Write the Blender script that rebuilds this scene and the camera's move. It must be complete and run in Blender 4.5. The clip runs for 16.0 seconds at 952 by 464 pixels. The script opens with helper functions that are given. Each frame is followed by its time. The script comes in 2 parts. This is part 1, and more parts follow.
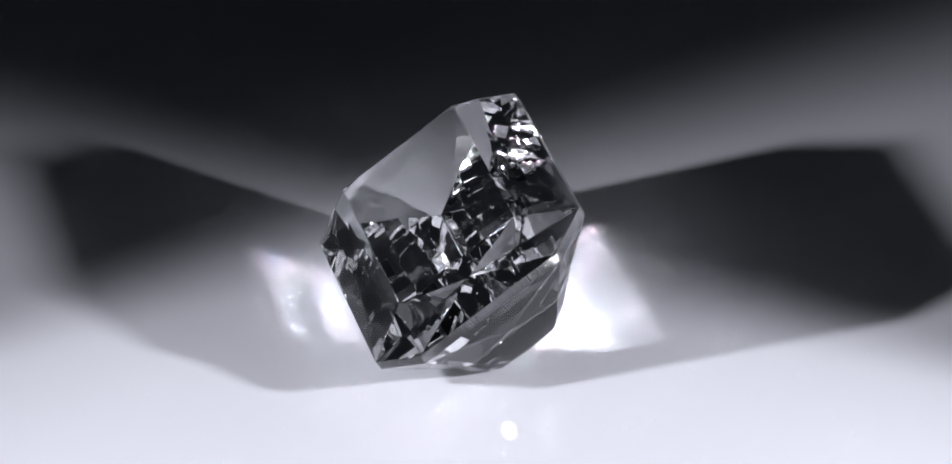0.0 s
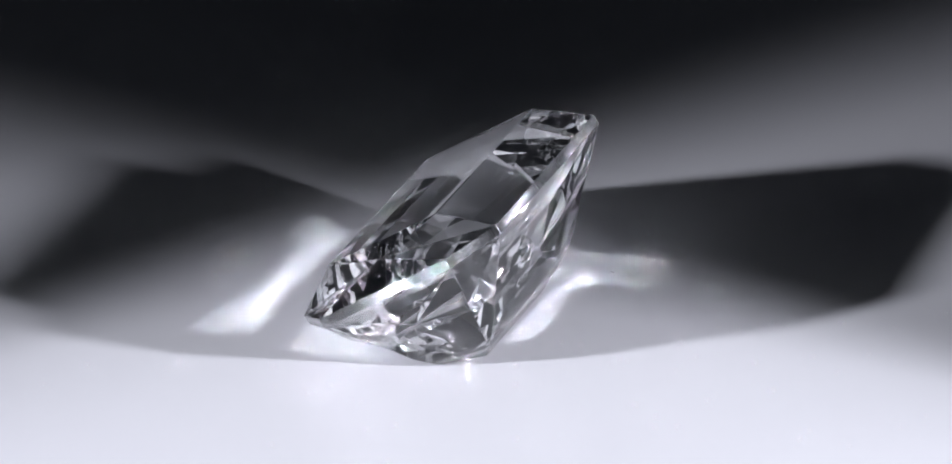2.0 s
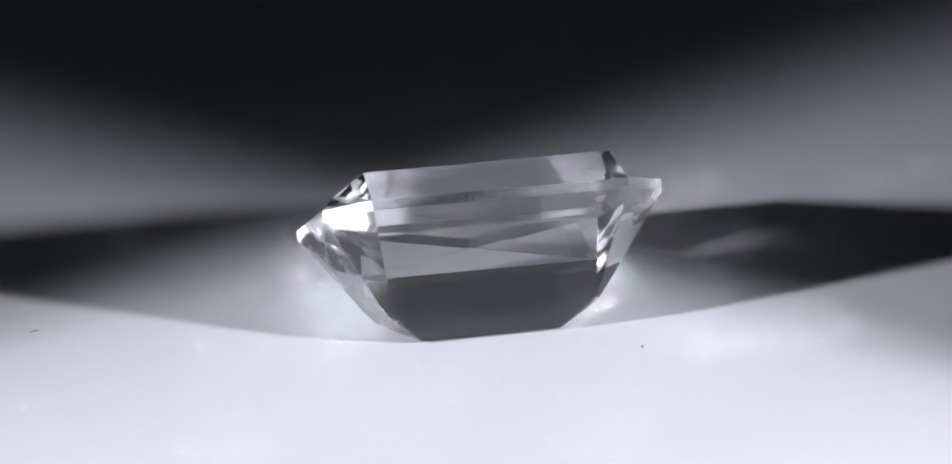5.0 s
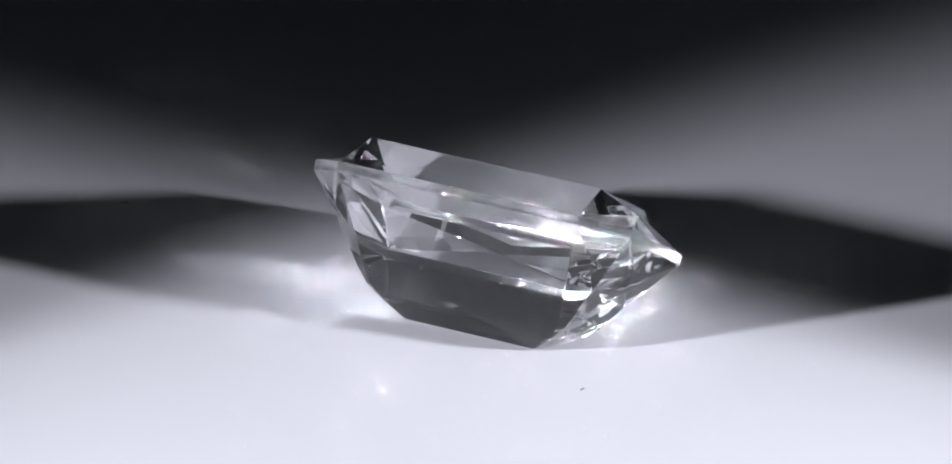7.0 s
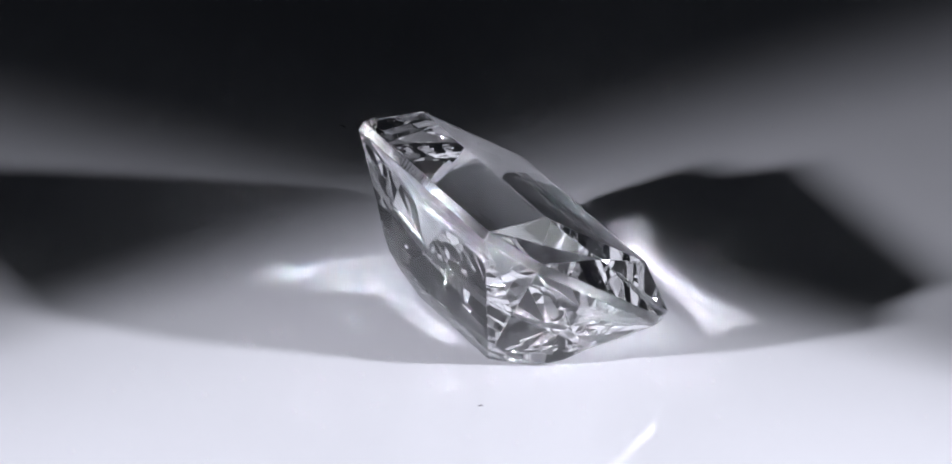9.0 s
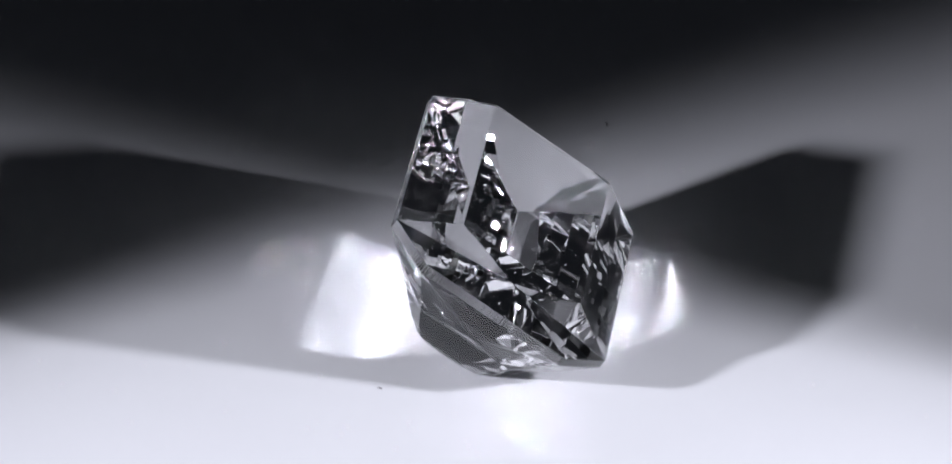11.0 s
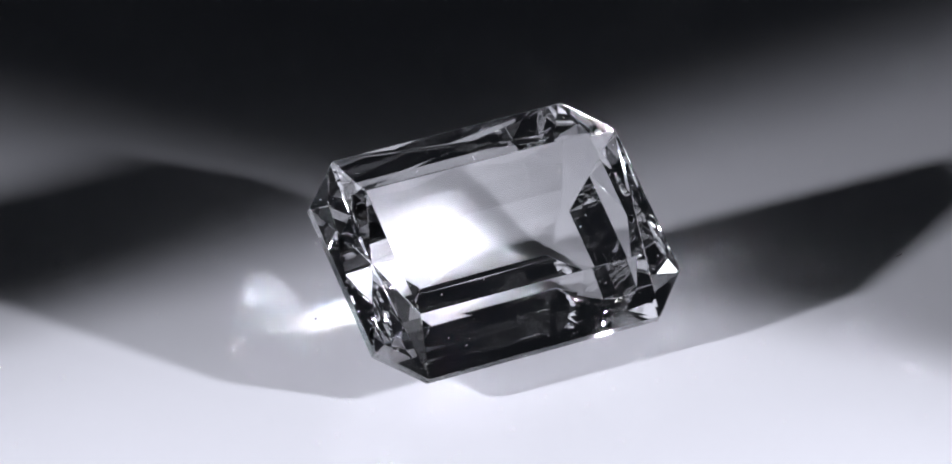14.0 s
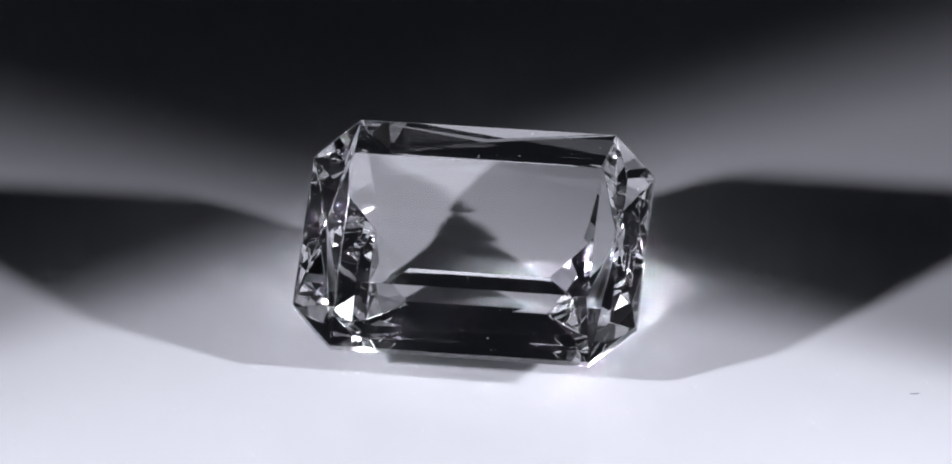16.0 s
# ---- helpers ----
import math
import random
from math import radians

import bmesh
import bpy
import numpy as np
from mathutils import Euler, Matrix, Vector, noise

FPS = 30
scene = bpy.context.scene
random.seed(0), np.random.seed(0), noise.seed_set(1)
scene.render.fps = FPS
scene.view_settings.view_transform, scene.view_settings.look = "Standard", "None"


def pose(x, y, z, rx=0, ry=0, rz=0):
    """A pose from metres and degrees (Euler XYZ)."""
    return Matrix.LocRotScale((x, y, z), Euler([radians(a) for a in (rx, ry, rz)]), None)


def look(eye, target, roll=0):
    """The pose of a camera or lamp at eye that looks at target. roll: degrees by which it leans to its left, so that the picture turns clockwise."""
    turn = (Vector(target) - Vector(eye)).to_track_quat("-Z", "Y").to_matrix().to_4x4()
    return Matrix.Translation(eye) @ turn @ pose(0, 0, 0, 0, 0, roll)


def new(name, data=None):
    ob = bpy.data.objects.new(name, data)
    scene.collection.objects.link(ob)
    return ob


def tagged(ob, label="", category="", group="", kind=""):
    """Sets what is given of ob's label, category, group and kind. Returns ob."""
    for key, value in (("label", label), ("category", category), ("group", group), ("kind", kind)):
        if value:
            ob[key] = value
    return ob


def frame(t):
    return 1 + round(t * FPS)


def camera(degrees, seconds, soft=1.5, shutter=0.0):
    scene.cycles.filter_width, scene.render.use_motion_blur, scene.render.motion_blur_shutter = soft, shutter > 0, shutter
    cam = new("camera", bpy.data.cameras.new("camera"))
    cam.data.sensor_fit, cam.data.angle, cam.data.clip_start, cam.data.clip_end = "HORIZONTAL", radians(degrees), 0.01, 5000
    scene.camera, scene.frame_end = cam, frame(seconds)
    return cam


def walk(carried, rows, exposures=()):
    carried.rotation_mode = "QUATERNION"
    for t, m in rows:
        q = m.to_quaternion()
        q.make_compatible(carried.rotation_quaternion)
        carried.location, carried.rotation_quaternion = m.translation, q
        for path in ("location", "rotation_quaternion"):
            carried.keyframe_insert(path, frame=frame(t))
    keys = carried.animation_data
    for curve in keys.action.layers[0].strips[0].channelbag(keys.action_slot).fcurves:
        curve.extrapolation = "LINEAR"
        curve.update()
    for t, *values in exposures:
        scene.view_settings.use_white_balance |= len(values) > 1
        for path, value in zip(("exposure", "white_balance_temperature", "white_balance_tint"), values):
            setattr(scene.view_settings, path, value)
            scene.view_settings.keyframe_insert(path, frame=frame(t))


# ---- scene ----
MM = 0.001
FLOOR = -4.80           # level of the turntable below the fit's origin, mm
PITCH, DIST = 28.619, 271.758

# the camera stands still, looking down on the turntable
PITCH_R = radians(PITCH)
TARGET = Vector((-0.29 * MM, 0, -FLOOR * MM))
EYE = TARGET - Vector((0, math.cos(PITCH_R), -math.sin(PITCH_R))) * DIST * MM
cam = camera(9.325, 16.0, soft=1.8)
walk(cam, [(0.0, look(EYE, TARGET)), (16.0, look(EYE, TARGET))])

# ---- light: a dark studio and two small spot lamps ----
world = bpy.data.worlds.new("studio_dark")
scene.world = world
world.use_nodes = True
bg = world.node_tree.nodes["Background"]
bg.inputs[0].default_value = (0.7, 0.78, 1.0, 1)
bg.inputs[1].default_value = 0.008


def spot(name, place, aim, watts, cone, radius):
    """A small round spot at a place in mm, its soft beam aimed at a point of the turntable."""
    data = bpy.data.lights.new(name, "SPOT")
    data.energy, data.spot_size, data.spot_blend, data.shadow_soft_size = watts, radians(cone), 1.0, radius * MM
    data.color = (0.935, 0.94, 1.07)
    ob = new(name, data)
    ob.matrix_world = look(Vector(place) * MM, Vector(aim) * MM)
    return ob


LAMP_RADIUS = 4.4       # mm
LAMP_LEFT, LAMP_RIGHT = (-113, -60, 59), (105, -46, 49.3)
AIM_LEFT, AIM_RIGHT = (11, -10, 0), (-7, -12, 0)
spot("lamp_left", LAMP_LEFT, AIM_LEFT, 0.90, 32, LAMP_RADIUS)
spot("lamp_right", LAMP_RIGHT, AIM_RIGHT, 0.775, 32, LAMP_RADIUS)
scene.cycles.caustics_refractive = scene.cycles.caustics_reflective = True
scene.cycles.blur_glossy = 0.0
scene.cycles.sample_clamp_indirect = scene.cycles.sample_clamp_direct = 0.0
scene.cycles.use_guiding = True
scene.cycles.max_bounces = scene.cycles.transmission_bounces = scene.cycles.glossy_bounces = 40


# ---- materials ----
def material(name):
    m = bpy.data.materials.new(name)
    m.use_nodes = True
    nt = m.node_tree
    return m, nt, nt.nodes["Principled BSDF"]


def noise_tex(nt, scale, detail=4.0, rough=0.6):
    co = nt.nodes.new("ShaderNodeTexCoord")
    n = nt.nodes.new("ShaderNodeTexNoise")
    n.inputs["Scale"].default_value, n.inputs["Detail"].default_value, n.inputs["Roughness"].default_value = scale, detail, rough
    nt.links.new(co.outputs["Object"], n.inputs["Vector"])
    return n


def ramp(nt, fac, lo, hi, a, b):
    r = nt.nodes.new("ShaderNodeMapRange")
    r.inputs["From Min"].default_value, r.inputs["From Max"].default_value = lo, hi
    r.inputs["To Min"].default_value, r.inputs["To Max"].default_value = a, b
    nt.links.new(fac, r.inputs["Value"])
    return r.outputs[0]


def mix_colour(nt, fac, a, b):
    m = nt.nodes.new("ShaderNodeMix")
    m.data_type = "RGBA"
    m.inputs["A"].default_value, m.inputs["B"].default_value = a, b
    nt.links.new(fac, m.inputs["Factor"])
    return m.outputs["Result"]


def bump(nt, bsdf, height, strength, distance):
    b = nt.nodes.new("ShaderNodeBump")
    b.inputs["Strength"].default_value, b.inputs["Distance"].default_value = strength, distance
    nt.links.new(height, b.inputs["Height"])
    nt.links.new(b.outputs[0], bsdf.inputs["Normal"])


def white_acrylic():
    m, nt, p = material("white_acrylic")
    n1 = noise_tex(nt, 120, 5)
    nt.links.new(mix_colour(nt, n1.outputs[0], (0.78, 0.785, 0.80, 1), (0.82, 0.825, 0.84, 1)), p.inputs["Base Color"])
    nt.links.new(ramp(nt, n1.outputs[0], 0.3, 0.7, 0.05, 0.09), p.inputs["Roughness"])
    p.inputs["IOR"].default_value = 1.49
    return m


INDEX = 1.58            # refractive index of the crystal


def crystal(name):
    m, nt, p = material(name)
    nt.nodes.remove(p)
    glass = nt.nodes.new("ShaderNodeBsdfGlass")
    glass.inputs["Roughness"].default_value, glass.inputs["IOR"].default_value = 0.0, INDEX
    nt.links.new(glass.outputs[0], nt.nodes["Material Output"].inputs[0])
    return m


def lined_girdle():
    """The narrow band: ground crystal with fine lines across it."""
    m, nt, p = material("ground_girdle")
    nt.nodes.remove(p)
    glass = nt.nodes.new("ShaderNodeBsdfGlass")
    glass.inputs["Roughness"].default_value, glass.inputs["IOR"].default_value = 0.18, INDEX
    co = nt.nodes.new("ShaderNodeTexCoord")
    stretch = nt.nodes.new("ShaderNodeMapping")
    stretch.inputs["Scale"].default_value = (9000, 9000, 400)
    n = nt.nodes.new("ShaderNodeTexNoise")
    n.inputs["Scale"].default_value, n.inputs["Detail"].default_value = 1.0, 2.0
    nt.links.new(co.outputs["Object"], stretch.inputs["Vector"])
    nt.links.new(stretch.outputs[0], n.inputs["Vector"])
    bump(nt, glass, n.outputs[0], 0.8, 0.00003)
    nt.links.new(glass.outputs[0], nt.nodes["Material Output"].inputs[0])
    return m


def matte_black(name, value):
    m, nt, p = material(name)
    n = noise_tex(nt, 3, 6)
    nt.links.new(mix_colour(nt, n.outputs[0], (value * 0.7, value * 0.7, value * 0.75, 1), (value * 1.3, value * 1.3, value * 1.35, 1)), p.inputs["Base Color"])
    p.inputs["Roughness"].default_value = 0.8
    return m


ACRYLIC = white_acrylic()
CROWN_MAT = crystal("clear_crystal")
GIRDLE_MAT = lined_girdle()
STEEL = matte_black("black_anodised", 0.03)
DESK = matte_black("black_desk", 0.02)
# glow added beside the spots' own light, so that more gem facets shine
GLOW_LENS, _, glow_p = material("added_glow_lens")
glow_p.inputs["Base Color"].default_value = (0.8, 0.8, 0.82, 1)
glow_p.inputs["Emission Color"].default_value = (0.9, 0.94, 1.0, 1)
glow_p.inputs["Emission Strength"].default_value = 3.2
DUST_MAT, _, dust_p = material("grey_lint")
PALE_DUST, _, pale_p = material("pale_dust")
pale_p.inputs["Base Color"].default_value = (0.62, 0.62, 0.64, 1)
dust_p.inputs["Base Color"].default_value = (0.28, 0.27, 0.28, 1)


# ---- mesh helpers ----
def part(name, bm, mat, parent=None, label=""):
    me = bpy.data.meshes.new(name)
    bm.normal_update()
    bm.to_mesh(me)
    bm.free()
    me.materials.append(mat)
    ob = new(name, me)
    if parent:
        ob.parent = parent
    return tagged(ob, label)


def box(bm, x0, y0, z0, x1, y1, z1):
    v = [bm.verts.new(c) for c in ((x0, y0, z0), (x1, y0, z0), (x1, y1, z0), (x0, y1, z0), (x0, y0, z1), (x1, y0, z1), (x1, y1, z1), (x0, y1, z1))]
    for f in ((0, 3, 2, 1), (4, 5, 6, 7), (0, 1, 5, 4), (1, 2, 6, 5), (2, 3, 7, 6), (3, 0, 4, 7)):
        bm.faces.new([v[i] for i in f])


def lathe(bm, profile, segments):
    rings = []
    for r, z in profile:
        if r == 0:
            rings.append([bm.verts.new((0, 0, z))])
        else:
            rings.append([bm.verts.new((r * math.cos(2 * math.pi * i / segments), r * math.sin(2 * math.pi * i / segments), z)) for i in range(segments)])
    for a, b in zip(rings, rings[1:]):
        for i in range(segments):
            j = (i + 1) % segments
            f = [a[i % len(a)], a[j % len(a)], b[j % len(b)], b[i % len(b)]]
            bm.faces.new(list(dict.fromkeys(f)))


# ---- studio shell ----
DESK_Z = -0.030


def studio():
    bm = bmesh.new()
    box(bm, -0.7, -0.5, DESK_Z - 0.03, 0.7, 0.7, DESK_Z)
    tagged(part("ground", bm, DESK), "matte black studio desk top under the turntable", "desk top", kind="structure")


studio()


# ---- turntable ----
def build_turntable():
    base = tagged(new("motor_unit"), "black round motor unit standing on the desk", "motor")
    base.location = (0, 0, DESK_Z)
    bm = bmesh.new()
    lathe(bm, ((0, 0), (0.045, 0), (0.048, 0.003), (0.048, 0.019), (0.045, 0.022), (0, 0.022)), 96)
    part("housing", bm, STEEL, base)
    bm = bmesh.new()
    lathe(bm, ((0, 0.022), (0.008, 0.022), (0.008, 0.026), (0, 0.026)), 48)
    part("spindle", bm, STEEL, base)
    top = tagged(new("turntable"), "glossy white acrylic turntable disc, slowly turning", "turntable")
    bm = bmesh.new()
    lathe(bm, ((0, -0.004), (0.0555, -0.004), (0.0555, 0), (0, 0)), 160)
    part("disc", bm, ACRYLIC, top, "flat glossy white acrylic top")
    bm = bmesh.new()
    lathe(bm, ((0.0556, 0), (0.0556, -0.004), (0.0575, -0.004), (0.058, -0.0035), (0.058, -0.0005), (0.0575, 0), (0.0556, 0)), 160)
    part("rim", bm, ACRYLIC, top, "rounded polished rim")
    return top


turntable = build_turntable()


def added_beam_flag(lamp, azimuth, reach, side):
    """A black card on a foot, added out of view to cut the back of a lamp's beam; its free edge stands at an azimuth
    seen from the lamp.
    """
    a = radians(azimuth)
    card = tagged(new("flag_card"), "black matte card on a flat foot, added out of view to cut a lamp's beam", "light flag", "flags beside the turntable")
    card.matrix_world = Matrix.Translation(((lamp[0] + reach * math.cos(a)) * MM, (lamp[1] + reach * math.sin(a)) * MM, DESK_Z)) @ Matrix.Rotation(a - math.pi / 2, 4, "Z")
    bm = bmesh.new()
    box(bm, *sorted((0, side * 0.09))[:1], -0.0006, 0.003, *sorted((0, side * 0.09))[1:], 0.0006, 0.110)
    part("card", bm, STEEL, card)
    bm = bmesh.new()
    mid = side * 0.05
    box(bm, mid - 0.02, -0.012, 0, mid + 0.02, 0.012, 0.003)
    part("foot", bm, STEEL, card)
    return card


# unseen cards, added to keep both beams off the back of the disc
added_beam_flag(LAMP_LEFT, 33.5, 60, -1)
added_beam_flag(LAMP_RIGHT, 152.7, 55, 1)


def spot_lamp(lamp, aim):
    """A spot lamp's body, unseen: a turned housing with a frosted lens whose glow is added for the gem's facets, held
    by a bent neck on a round base on the desk.
    """
    head = tagged(new("spot_lamp"), "black spot lamp out of view, with an added glowing lens on a bent neck", "lamp", "lamps beside the turntable")
    head.matrix_world = look(Vector(lamp) * MM, Vector(aim) * MM)
    bm = bmesh.new()
    lathe(bm, ((0, 0.046), (0.010, 0.045), (0.013, 0.041), (0.0175, 0.016), (0.0185, 0.010), (0.0185, 0.0072), (0.0170, 0.0070), (0.0165, 0.0085), (0.0160, 0.013), (0, 0.013)), 64)
    part("housing", bm, STEEL, head)
    # wide glowing disc, added for larger glints in the gem
    bm = bmesh.new()
    lathe(bm, ((0, 0.0075), (0.010, 0.0078), (0.0158, 0.0090), (0.0158, 0.0112), (0, 0.0112)), 64)
    part("lens", bm, GLOW_LENS, head, "frosted lens with an added glow that brightens the gem's facets")
    back = head.matrix_world.inverted()
    tail = head.matrix_world @ Vector((0, 0, 0.045))
    out = Vector((tail.x, tail.y, 0)).normalized()
    foot = Vector((tail.x, tail.y, DESK_Z)) + out * 0.03
    knots = [tail, tail + (head.matrix_world.to_3x3() @ Vector((0, 0, 1))) * 0.035, foot + Vector((0, 0, 0.06)), foot + Vector((0, 0, 0.01))]
    side, rings = Vector((-out.y, out.x, 0)), []
    bm = bmesh.new()
    for k in range(25):
        f = k / 24
        g = 1 - f
        p = knots[0] * g ** 3 + knots[1] * 3 * g * g * f + knots[2] * 3 * g * f * f + knots[3] * f ** 3
        d = ((knots[1] - knots[0]) * g * g + (knots[2] - knots[1]) * 2 * g * f + (knots[3] - knots[2]) * f * f).normalized()
        u = side.cross(d).normalized()
        r = 0.0040 if k % 2 else 0.0036
        rings.append([bm.verts.new(back @ (p + (side * math.cos(q * math.pi / 8) + u * math.sin(q * math.pi / 8)) * r)) for q in range(16)])
    for a, b in zip(rings, rings[1:]):
        for q in range(16):
            bm.faces.new((a[q], a[(q + 1) % 16], b[(q + 1) % 16], b[q]))
    part("neck", bm, STEEL, head)
    bm = bmesh.new()
    lathe(bm, ((0, 0), (0.028, 0), (0.030, 0.002), (0.030, 0.007), (0.027, 0.010), (0, 0.011)), 64)
    bmesh.ops.transform(bm, matrix=back @ Matrix.Translation(foot), verts=bm.verts)
    part("base", bm, STEEL, head)
    return head


spot_lamp(LAMP_LEFT, AIM_LEFT)
spot_lamp(LAMP_RIGHT, AIM_RIGHT)


# ---- dust on the turntable: a lint, a speck and fine grains ----
def grain(bm, x, y, length, width, height, turn, base=0.0):
    """One rounded, slightly bent grain lying on the disc."""
    c, n = math.cos(turn), math.sin(turn)
    rings = []
    for k in range(5):
        f = k / 4 * 2 - 1
        w = max(0.25, math.sqrt(1 - f * f))
        px, py = f * length / 2, 0.12 * length * f * f
        ring = []
        for a in range(6):
            dy, dz = math.cos(a * math.pi / 3) * width / 2 * w, (math.sin(a * math.pi / 3) + 0.9) * height / 2 * w
            ring.append(bm.verts.new(((x + px * c - (py + dy) * n) * MM, (y + px * n + (py + dy) * c) * MM, (base + dz) * MM)))
        rings.append(ring)
    for a, b in zip(rings, rings[1:]):
        for i in range(6):
            bm.faces.new((a[i], a[(i + 1) % 6], b[(i + 1) % 6], b[i]))
    bm.faces.new(rings[0][::-1])
    bm.faces.new(rings[-1])


def build_dust():
    lint = bmesh.new()
    grain(lint, 20.7, -3.53, 0.5, 0.09, 0.06, 0.25)
    tagged(part("lint", lint, DUST_MAT), "short grey thread of lint lying on the white turntable", "lint")
    speck = bmesh.new()
    grain(speck, -6.8, 3.85, 0.26, 0.12, 0.06, 1.2)
    tagged(part("speck", speck, DUST_MAT), "tiny dark speck lying on the white turntable beside the gemstone", "speck")
    rnd = random.Random(5)
    dust = bmesh.new()
    for _ in range(22):
        r, a = 44 * math.sqrt(rnd.random()), rnd.uniform(0, 2 * math.pi)
        size = rnd.uniform(0.02, 0.045)
        if r > 9:
            grain(dust, r * math.cos(a), r * math.sin(a), size * 1.6, size, size * 0.6, rnd.uniform(0, 3.1))
    tagged(part("dust", dust, DUST_MAT), "fine sparse grey dust on the white turntable", "dust", kind="stuff")


build_dust()
on_disc = [bpy.data.objects[n] for n in ("lint", "speck", "dust")]

# ---- gemstone: cut-corner rectangle, table up, resting on a pavilion facet ----
GEM_A, GEM_B, GEM_C = 8.0, 5.853, 1.984          # girdle half-length, half-width, corner cut
GIRDLE_UP, GIRDLE_DOWN = 0.22, -0.26
TAB_A, TAB_B, TAB_H = 5.82, 3.304, 1.83
CROWN_MID_A, CROWN_MID_H = 6.78, 1.27     # the point on each crown end where six facets meet
PAV_A, PAV_B, PAV_C, PAV_H, PAV_V = 5.02, 1.79, 0.25, -4.74, -0.27   # step between the two pavilion tiers
LOW_A, LOW_B, LOW_C, LOW_H = 4.25, 1.00, 0.15, -5.30   # step above the keel
KEEL_A, KEEL_H = 3.3, -5.86
BULGE_SIDE, SCISSOR_HIGH, SCISSOR_LOW = -0.03, 0.40, 0.62
BULGE_FRONT = 0.12
FRONT_STEP = 2.3       # the steps of the resting side stand out more
STEPS = ((0.58, 0.0), (0.70, 0.035), (0.84, 0.07))     # narrow steps of the pavilion: how far down each lies, and how far it stands out
BULGE_END, BULGE_CORNER = 0.26, 0.14
BULGE_LONG, BULGE_LOW = 0.09, 0.05
EDGE_WEAR = 0.018      # mm, the worn width of the facets' edges


def octagon(a, b, c, z):
    return [Vector(v) for v in ((-a + c, b, z), (-a, b - c, z), (-a, -b + c, z), (-a + c, -b, z), (a - c, -b, z), (a, -b + c, z), (a, b - c, z), (a - c, b, z))]


def facets(bm, faces):
    cache = {}
    for f in faces:
        vs = []
        for v in f:
            k = tuple(round(c, 5) for c in v)
            if k not in cache:
                cache[k] = bm.verts.new([c * MM for c in v])
            vs.append(cache[k])
        vs = list(dict.fromkeys(vs))
        if len(vs) > 2:
            bm.faces.new(vs)
    inner = [e for e in bm.edges if len(e.link_faces) == 2]
    if inner:
        bmesh.ops.bevel(bm, geom=inner, offset=EDGE_WEAR * MM, offset_type="OFFSET", segments=1, profile=0.5, affect="EDGES", clamp_overlap=True)
    bmesh.ops.split_edges(bm, edges=bm.edges)
    for f in bm.faces:
        f.smooth = True
        f.normal_update()


def star(quad, bulge):
    """Four triangles round a slightly raised middle: a scissor-cut facet."""
    a, b, c, d = quad
    n = (c - a).cross(d - b).normalized()
    mid = (a + b + c + d) / 4
    if n.dot(mid) < 0:
        n = -n
    mid = mid + n * bulge
    return [(a, b, mid), (b, c, mid), (c, d, mid), (d, a, mid)]


def fan(ring, mid):
    """Triangles from a ring of corners to one point."""
    return [(a, b, mid) for a, b in zip(ring, ring[1:] + ring[:1])]


def scissor(quad, high, low, bulge):
    """A long side cut crosswise: two raised points on its middle line, one above the other."""
    a, b, c, d = quad
    n = (c - a).cross(d - b).normalized()
    if n.dot((a + b + c + d) / 4) < 0:
        n = -n
    v, m = [((a + b) / 2).lerp((c + d) / 2, f) + n * bulge for f in (high, low)]
    return [(a, b, v), (b, m, v), (b, c, m), (c, d, m), (d, a, m), (a, v, m)]


def brilliant_end(quad, bulge):
    """Seven facets on an end: two raised points under the girdle and one lower down."""
    a, b, c, d = quad
    n = (c - a).cross(d - b).normalized()
    if n.dot((a + b + c + d) / 4) < 0:
        n = -n

    def at(f, g, lift):
        top, low = a.lerp(b, f), d.lerp(c, f)
        return top.lerp(low, g) + n * lift

    u1, u2, low = at(0.33, 0.36, bulge * 0.9), at(0.67, 0.36, bulge * 0.9), at(0.5, 0.68, bulge)
    return [(a, b, u2), (a, u2, u1), (b, c, low), (b, low, u2), (u1, u2, low), (a, u1, low), (a, low, d), (d, low, c)]


def outward(bm):
    for f in bm.faces:
        f.normal_update()
        if f.normal.dot(f.calc_center_median()) < 0:
            f.normal_flip()


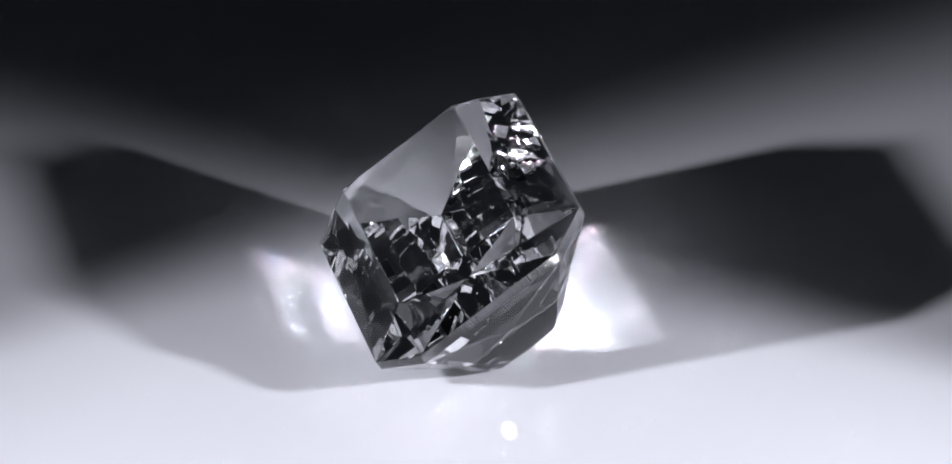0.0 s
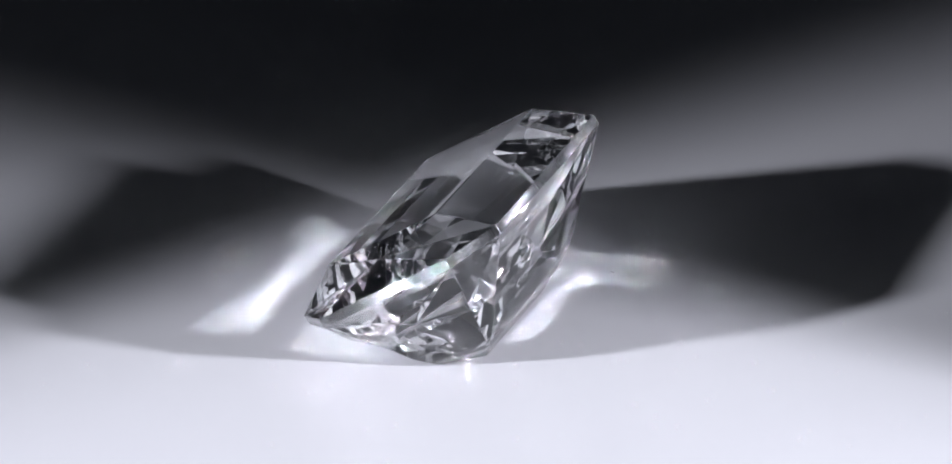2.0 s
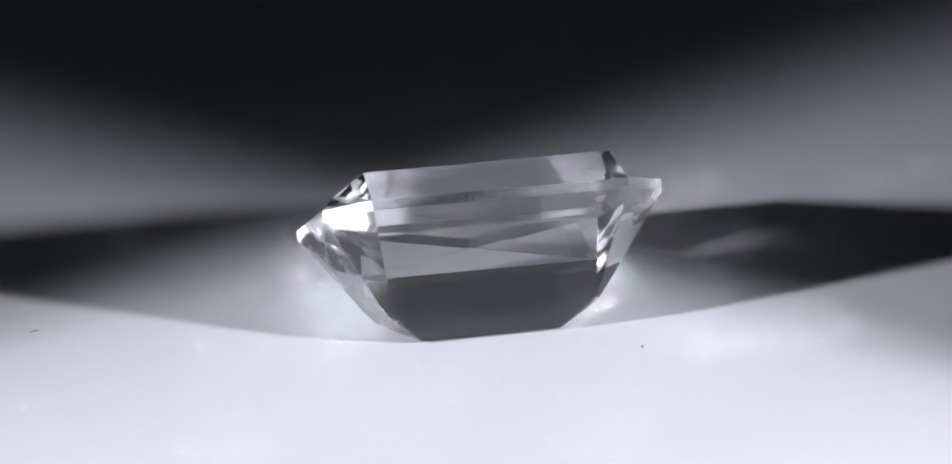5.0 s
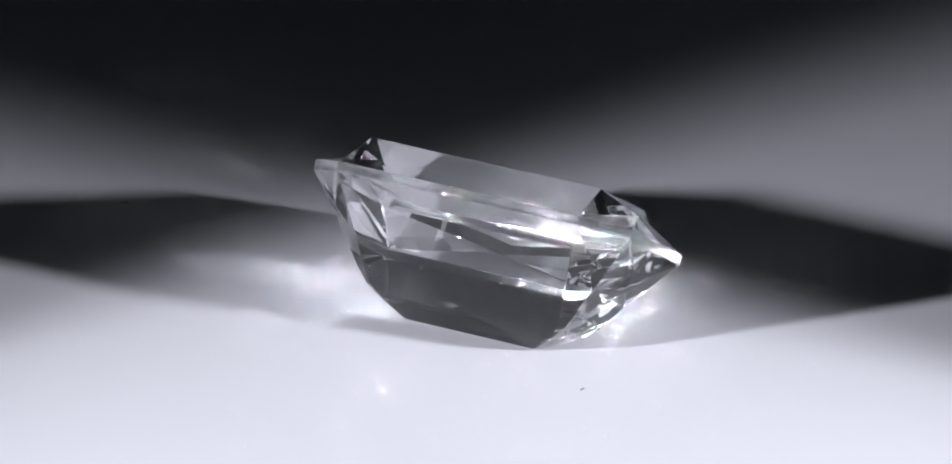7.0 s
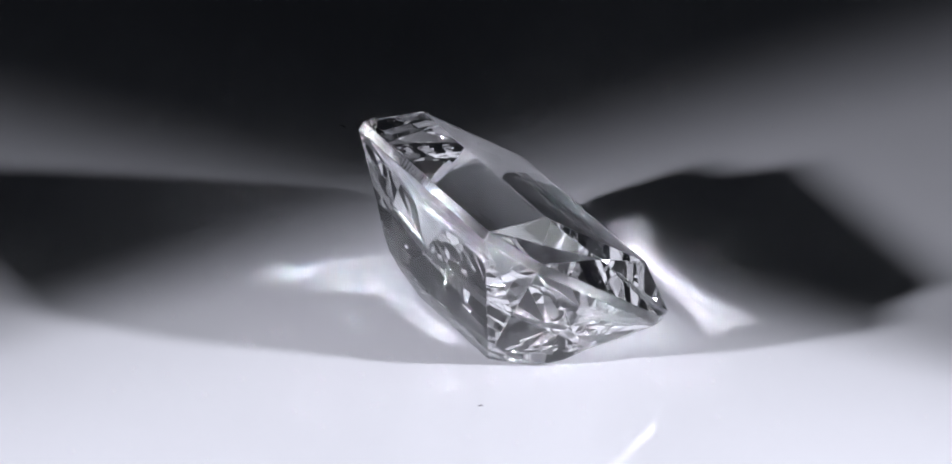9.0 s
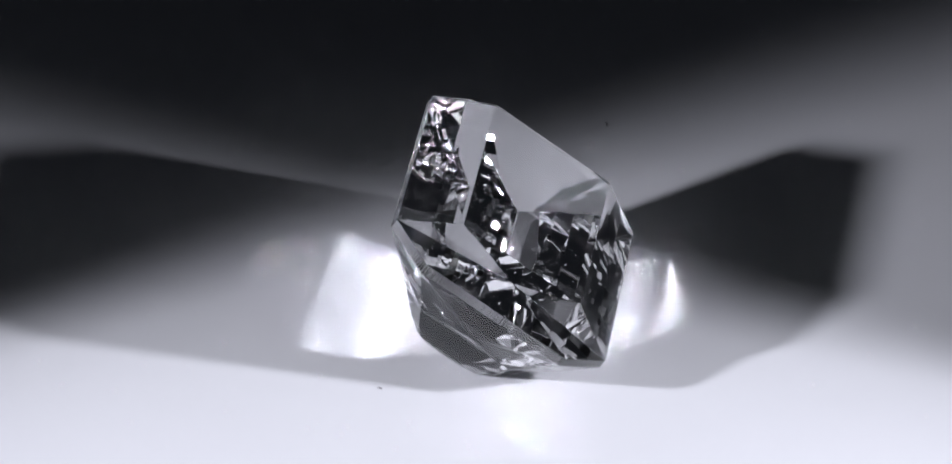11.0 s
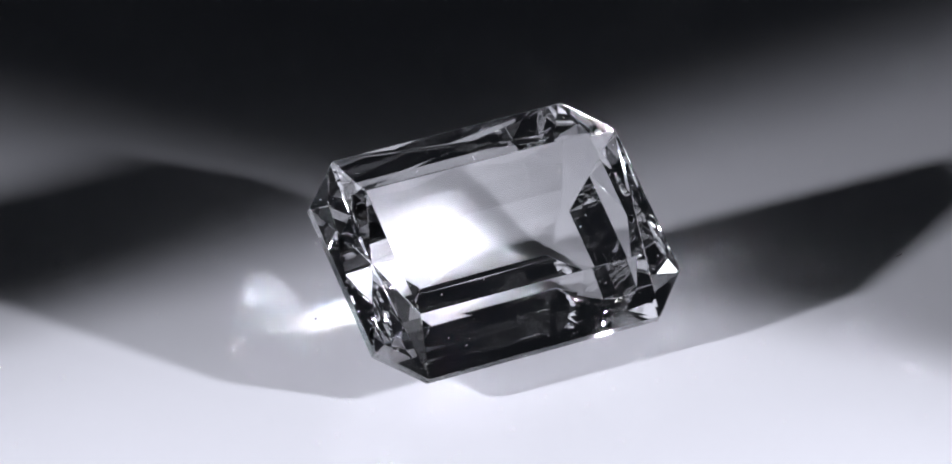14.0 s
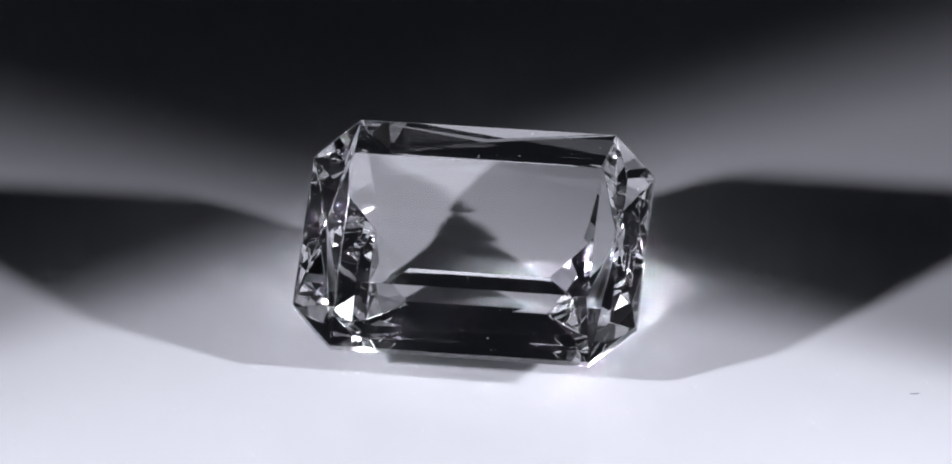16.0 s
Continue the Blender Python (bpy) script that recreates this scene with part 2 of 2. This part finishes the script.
def build_gem():
    gem = tagged(new("gemstone"), "clear colourless scissor-cut gemstone lying tilted on the turntable", "gemstone")
    up, down = octagon(GEM_A, GEM_B, GEM_C, GIRDLE_UP), octagon(GEM_A, GEM_B, GEM_C, GIRDLE_DOWN)
    pav = [v + Vector((0, PAV_V, 0)) for v in octagon(PAV_A, PAV_B, PAV_C, PAV_H)]
    bm = bmesh.new()
    tab = [Vector((x * TAB_A, y * TAB_B, TAB_H)) for x, y in ((-1, 1), (-1, -1), (1, -1), (1, 1))]
    facets(bm, [tab])
    outward(bm)
    part("table", bm, CROWN_MAT, gem, "large flat polished table facet")
    bm = bmesh.new()
    faces = star((up[3], up[4], tab[2], tab[1]), BULGE_LONG) + star((up[7], up[0], tab[0], tab[3]), BULGE_LONG)
    faces += fan((tab[0], up[0], up[1], up[2], up[3], tab[1]), Vector((-CROWN_MID_A, 0, CROWN_MID_H)))
    faces += fan((tab[2], up[4], up[5], up[6], up[7], tab[3]), Vector((CROWN_MID_A, 0, CROWN_MID_H)))
    facets(bm, faces)
    outward(bm)
    crown_part = part("crown", bm, CROWN_MAT, gem, "sloping polished crown facets round the table")
    bm = bmesh.new()
    facets(bm, [(up[i], up[(i + 1) % 8], down[(i + 1) % 8], down[i]) for i in range(8)])
    outward(bm)
    part("girdle", bm, GIRDLE_MAT, gem, "narrow bright band with fine polishing lines")
    bm = bmesh.new()
    faces = []
    rings = [down]
    for f, out in STEPS:
        ring = [a.lerp(b, f) for a, b in zip(down, pav)]
        rings.append([v + Vector((math.copysign(0.7, v.x), 1 if v.y > PAV_V else -FRONT_STEP, 0)) * out for v in ring])
    rings.append(pav)
    mid = rings[1]
    for upper, under in zip(rings[1:], rings[2:]):
        faces += [(upper[i], upper[(i + 1) % 8], under[(i + 1) % 8], under[i]) for i in range(8)]
    for i in range(8):
        j = (i + 1) % 8
        quad = (down[i], down[j], mid[j], mid[i])
        if i in (3, 7):
            faces += scissor(quad, SCISSOR_HIGH, SCISSOR_LOW, BULGE_SIDE if i == 7 else BULGE_FRONT)
        elif i in (1, 5):
            faces += brilliant_end(quad, BULGE_END)
        else:
            faces += star(quad, BULGE_CORNER)
    kl, kr = Vector((-KEEL_A, PAV_V, KEEL_H)), Vector((KEEL_A, PAV_V, KEEL_H))
    low = [v + Vector((0, PAV_V, 0)) for v in octagon(LOW_A, LOW_B, LOW_C, LOW_H)]
    for i in range(8):
        faces += star((pav[i], pav[(i + 1) % 8], low[(i + 1) % 8], low[i]), BULGE_LOW if i % 2 else 0.0)
    faces += [(low[0], low[1], kl), (low[1], low[2], kl), (low[2], low[3], kl), (low[3], low[4], kr, kl),
              (low[4], low[5], kr), (low[5], low[6], kr), (low[6], low[7], kr), (low[7], low[0], kl, kr)]
    facets(bm, faces)
    outward(bm)
    pavilion_part = part("pavilion", bm, CROWN_MAT, gem, "deep lower facets meeting in a short keel")
    rnd = random.Random(11)
    bm = bmesh.new()
    for _ in range(26):
        size = rnd.uniform(0.025, 0.055)
        grain(bm, rnd.uniform(-5.6, 5.6), rnd.uniform(-3.0, 3.0), size * rnd.uniform(1, 2.2), size, size * 0.6, rnd.uniform(0, 3.1), TAB_H)
    tagged(part("dust", bm, PALE_DUST, gem, "a few pale dust grains on the table facet"), kind="stuff")
    bm = bmesh.new()
    for facet in crown_part.data.polygons[:] + pavilion_part.data.polygons[:]:
        for _ in range(min(5, int(facet.area / MM ** 2 * 0.45 + rnd.random()))):
            pts = [(crown_part if facet.id_data == crown_part.data else pavilion_part).data.vertices[i].co for i in facet.vertices]
            weight = [rnd.random() + 0.05 for _ in pts]
            spot_at = sum((p * w for p, w in zip(pts, weight)), Vector()) / sum(weight)
            have = len(bm.verts)
            size = rnd.uniform(0.015, 0.04)
            grain(bm, 0, 0, size * rnd.uniform(1, 2.5), size, size * 0.5, rnd.uniform(0, 3.1))
            bm.verts.ensure_lookup_table()
            bmesh.ops.transform(bm, verts=bm.verts[have:], matrix=Matrix.Translation(spot_at) @ facet.normal.to_track_quat("Z", "Y").to_matrix().to_4x4())
    tagged(part("side_dust", bm, PALE_DUST, gem, "fine pale dust clinging to the side facets"), kind="stuff")
    return gem


gemstone = build_gem()

# ---- turning ----
RATE, FRONT = 18.298, 15.502     # degrees a second; the time at which the table faces the camera
ELEV = radians(54.758)
TILT = Matrix(((1, 0, 0), (0, math.sin(ELEV), -math.cos(ELEV)), (0, math.cos(ELEV), math.sin(ELEV)))).to_4x4()
REST = Matrix.Translation((-0.135 * MM, -1.566 * MM, (0.318 - FLOOR) * MM)) @ pose(0, 0, 0, 0, -0.605, 0) @ TILT @ pose(0, 0, 0, 0, 0, 0.247)


def motions():
    times = [i / 10 for i in range(161)]
    walk(turntable, [(t, pose(0, 0, 0, 0, 0, -RATE * (t - FRONT))) for t in times])
    for ob in on_disc:
        walk(ob, [(t, pose(0, 0, 0, 0, 0, -RATE * (t - FRONT))) for t in times])
    walk(gemstone, [(t, pose(0, 0, 0, 0, 0, -RATE * (t - FRONT)) @ REST) for t in times])


motions()
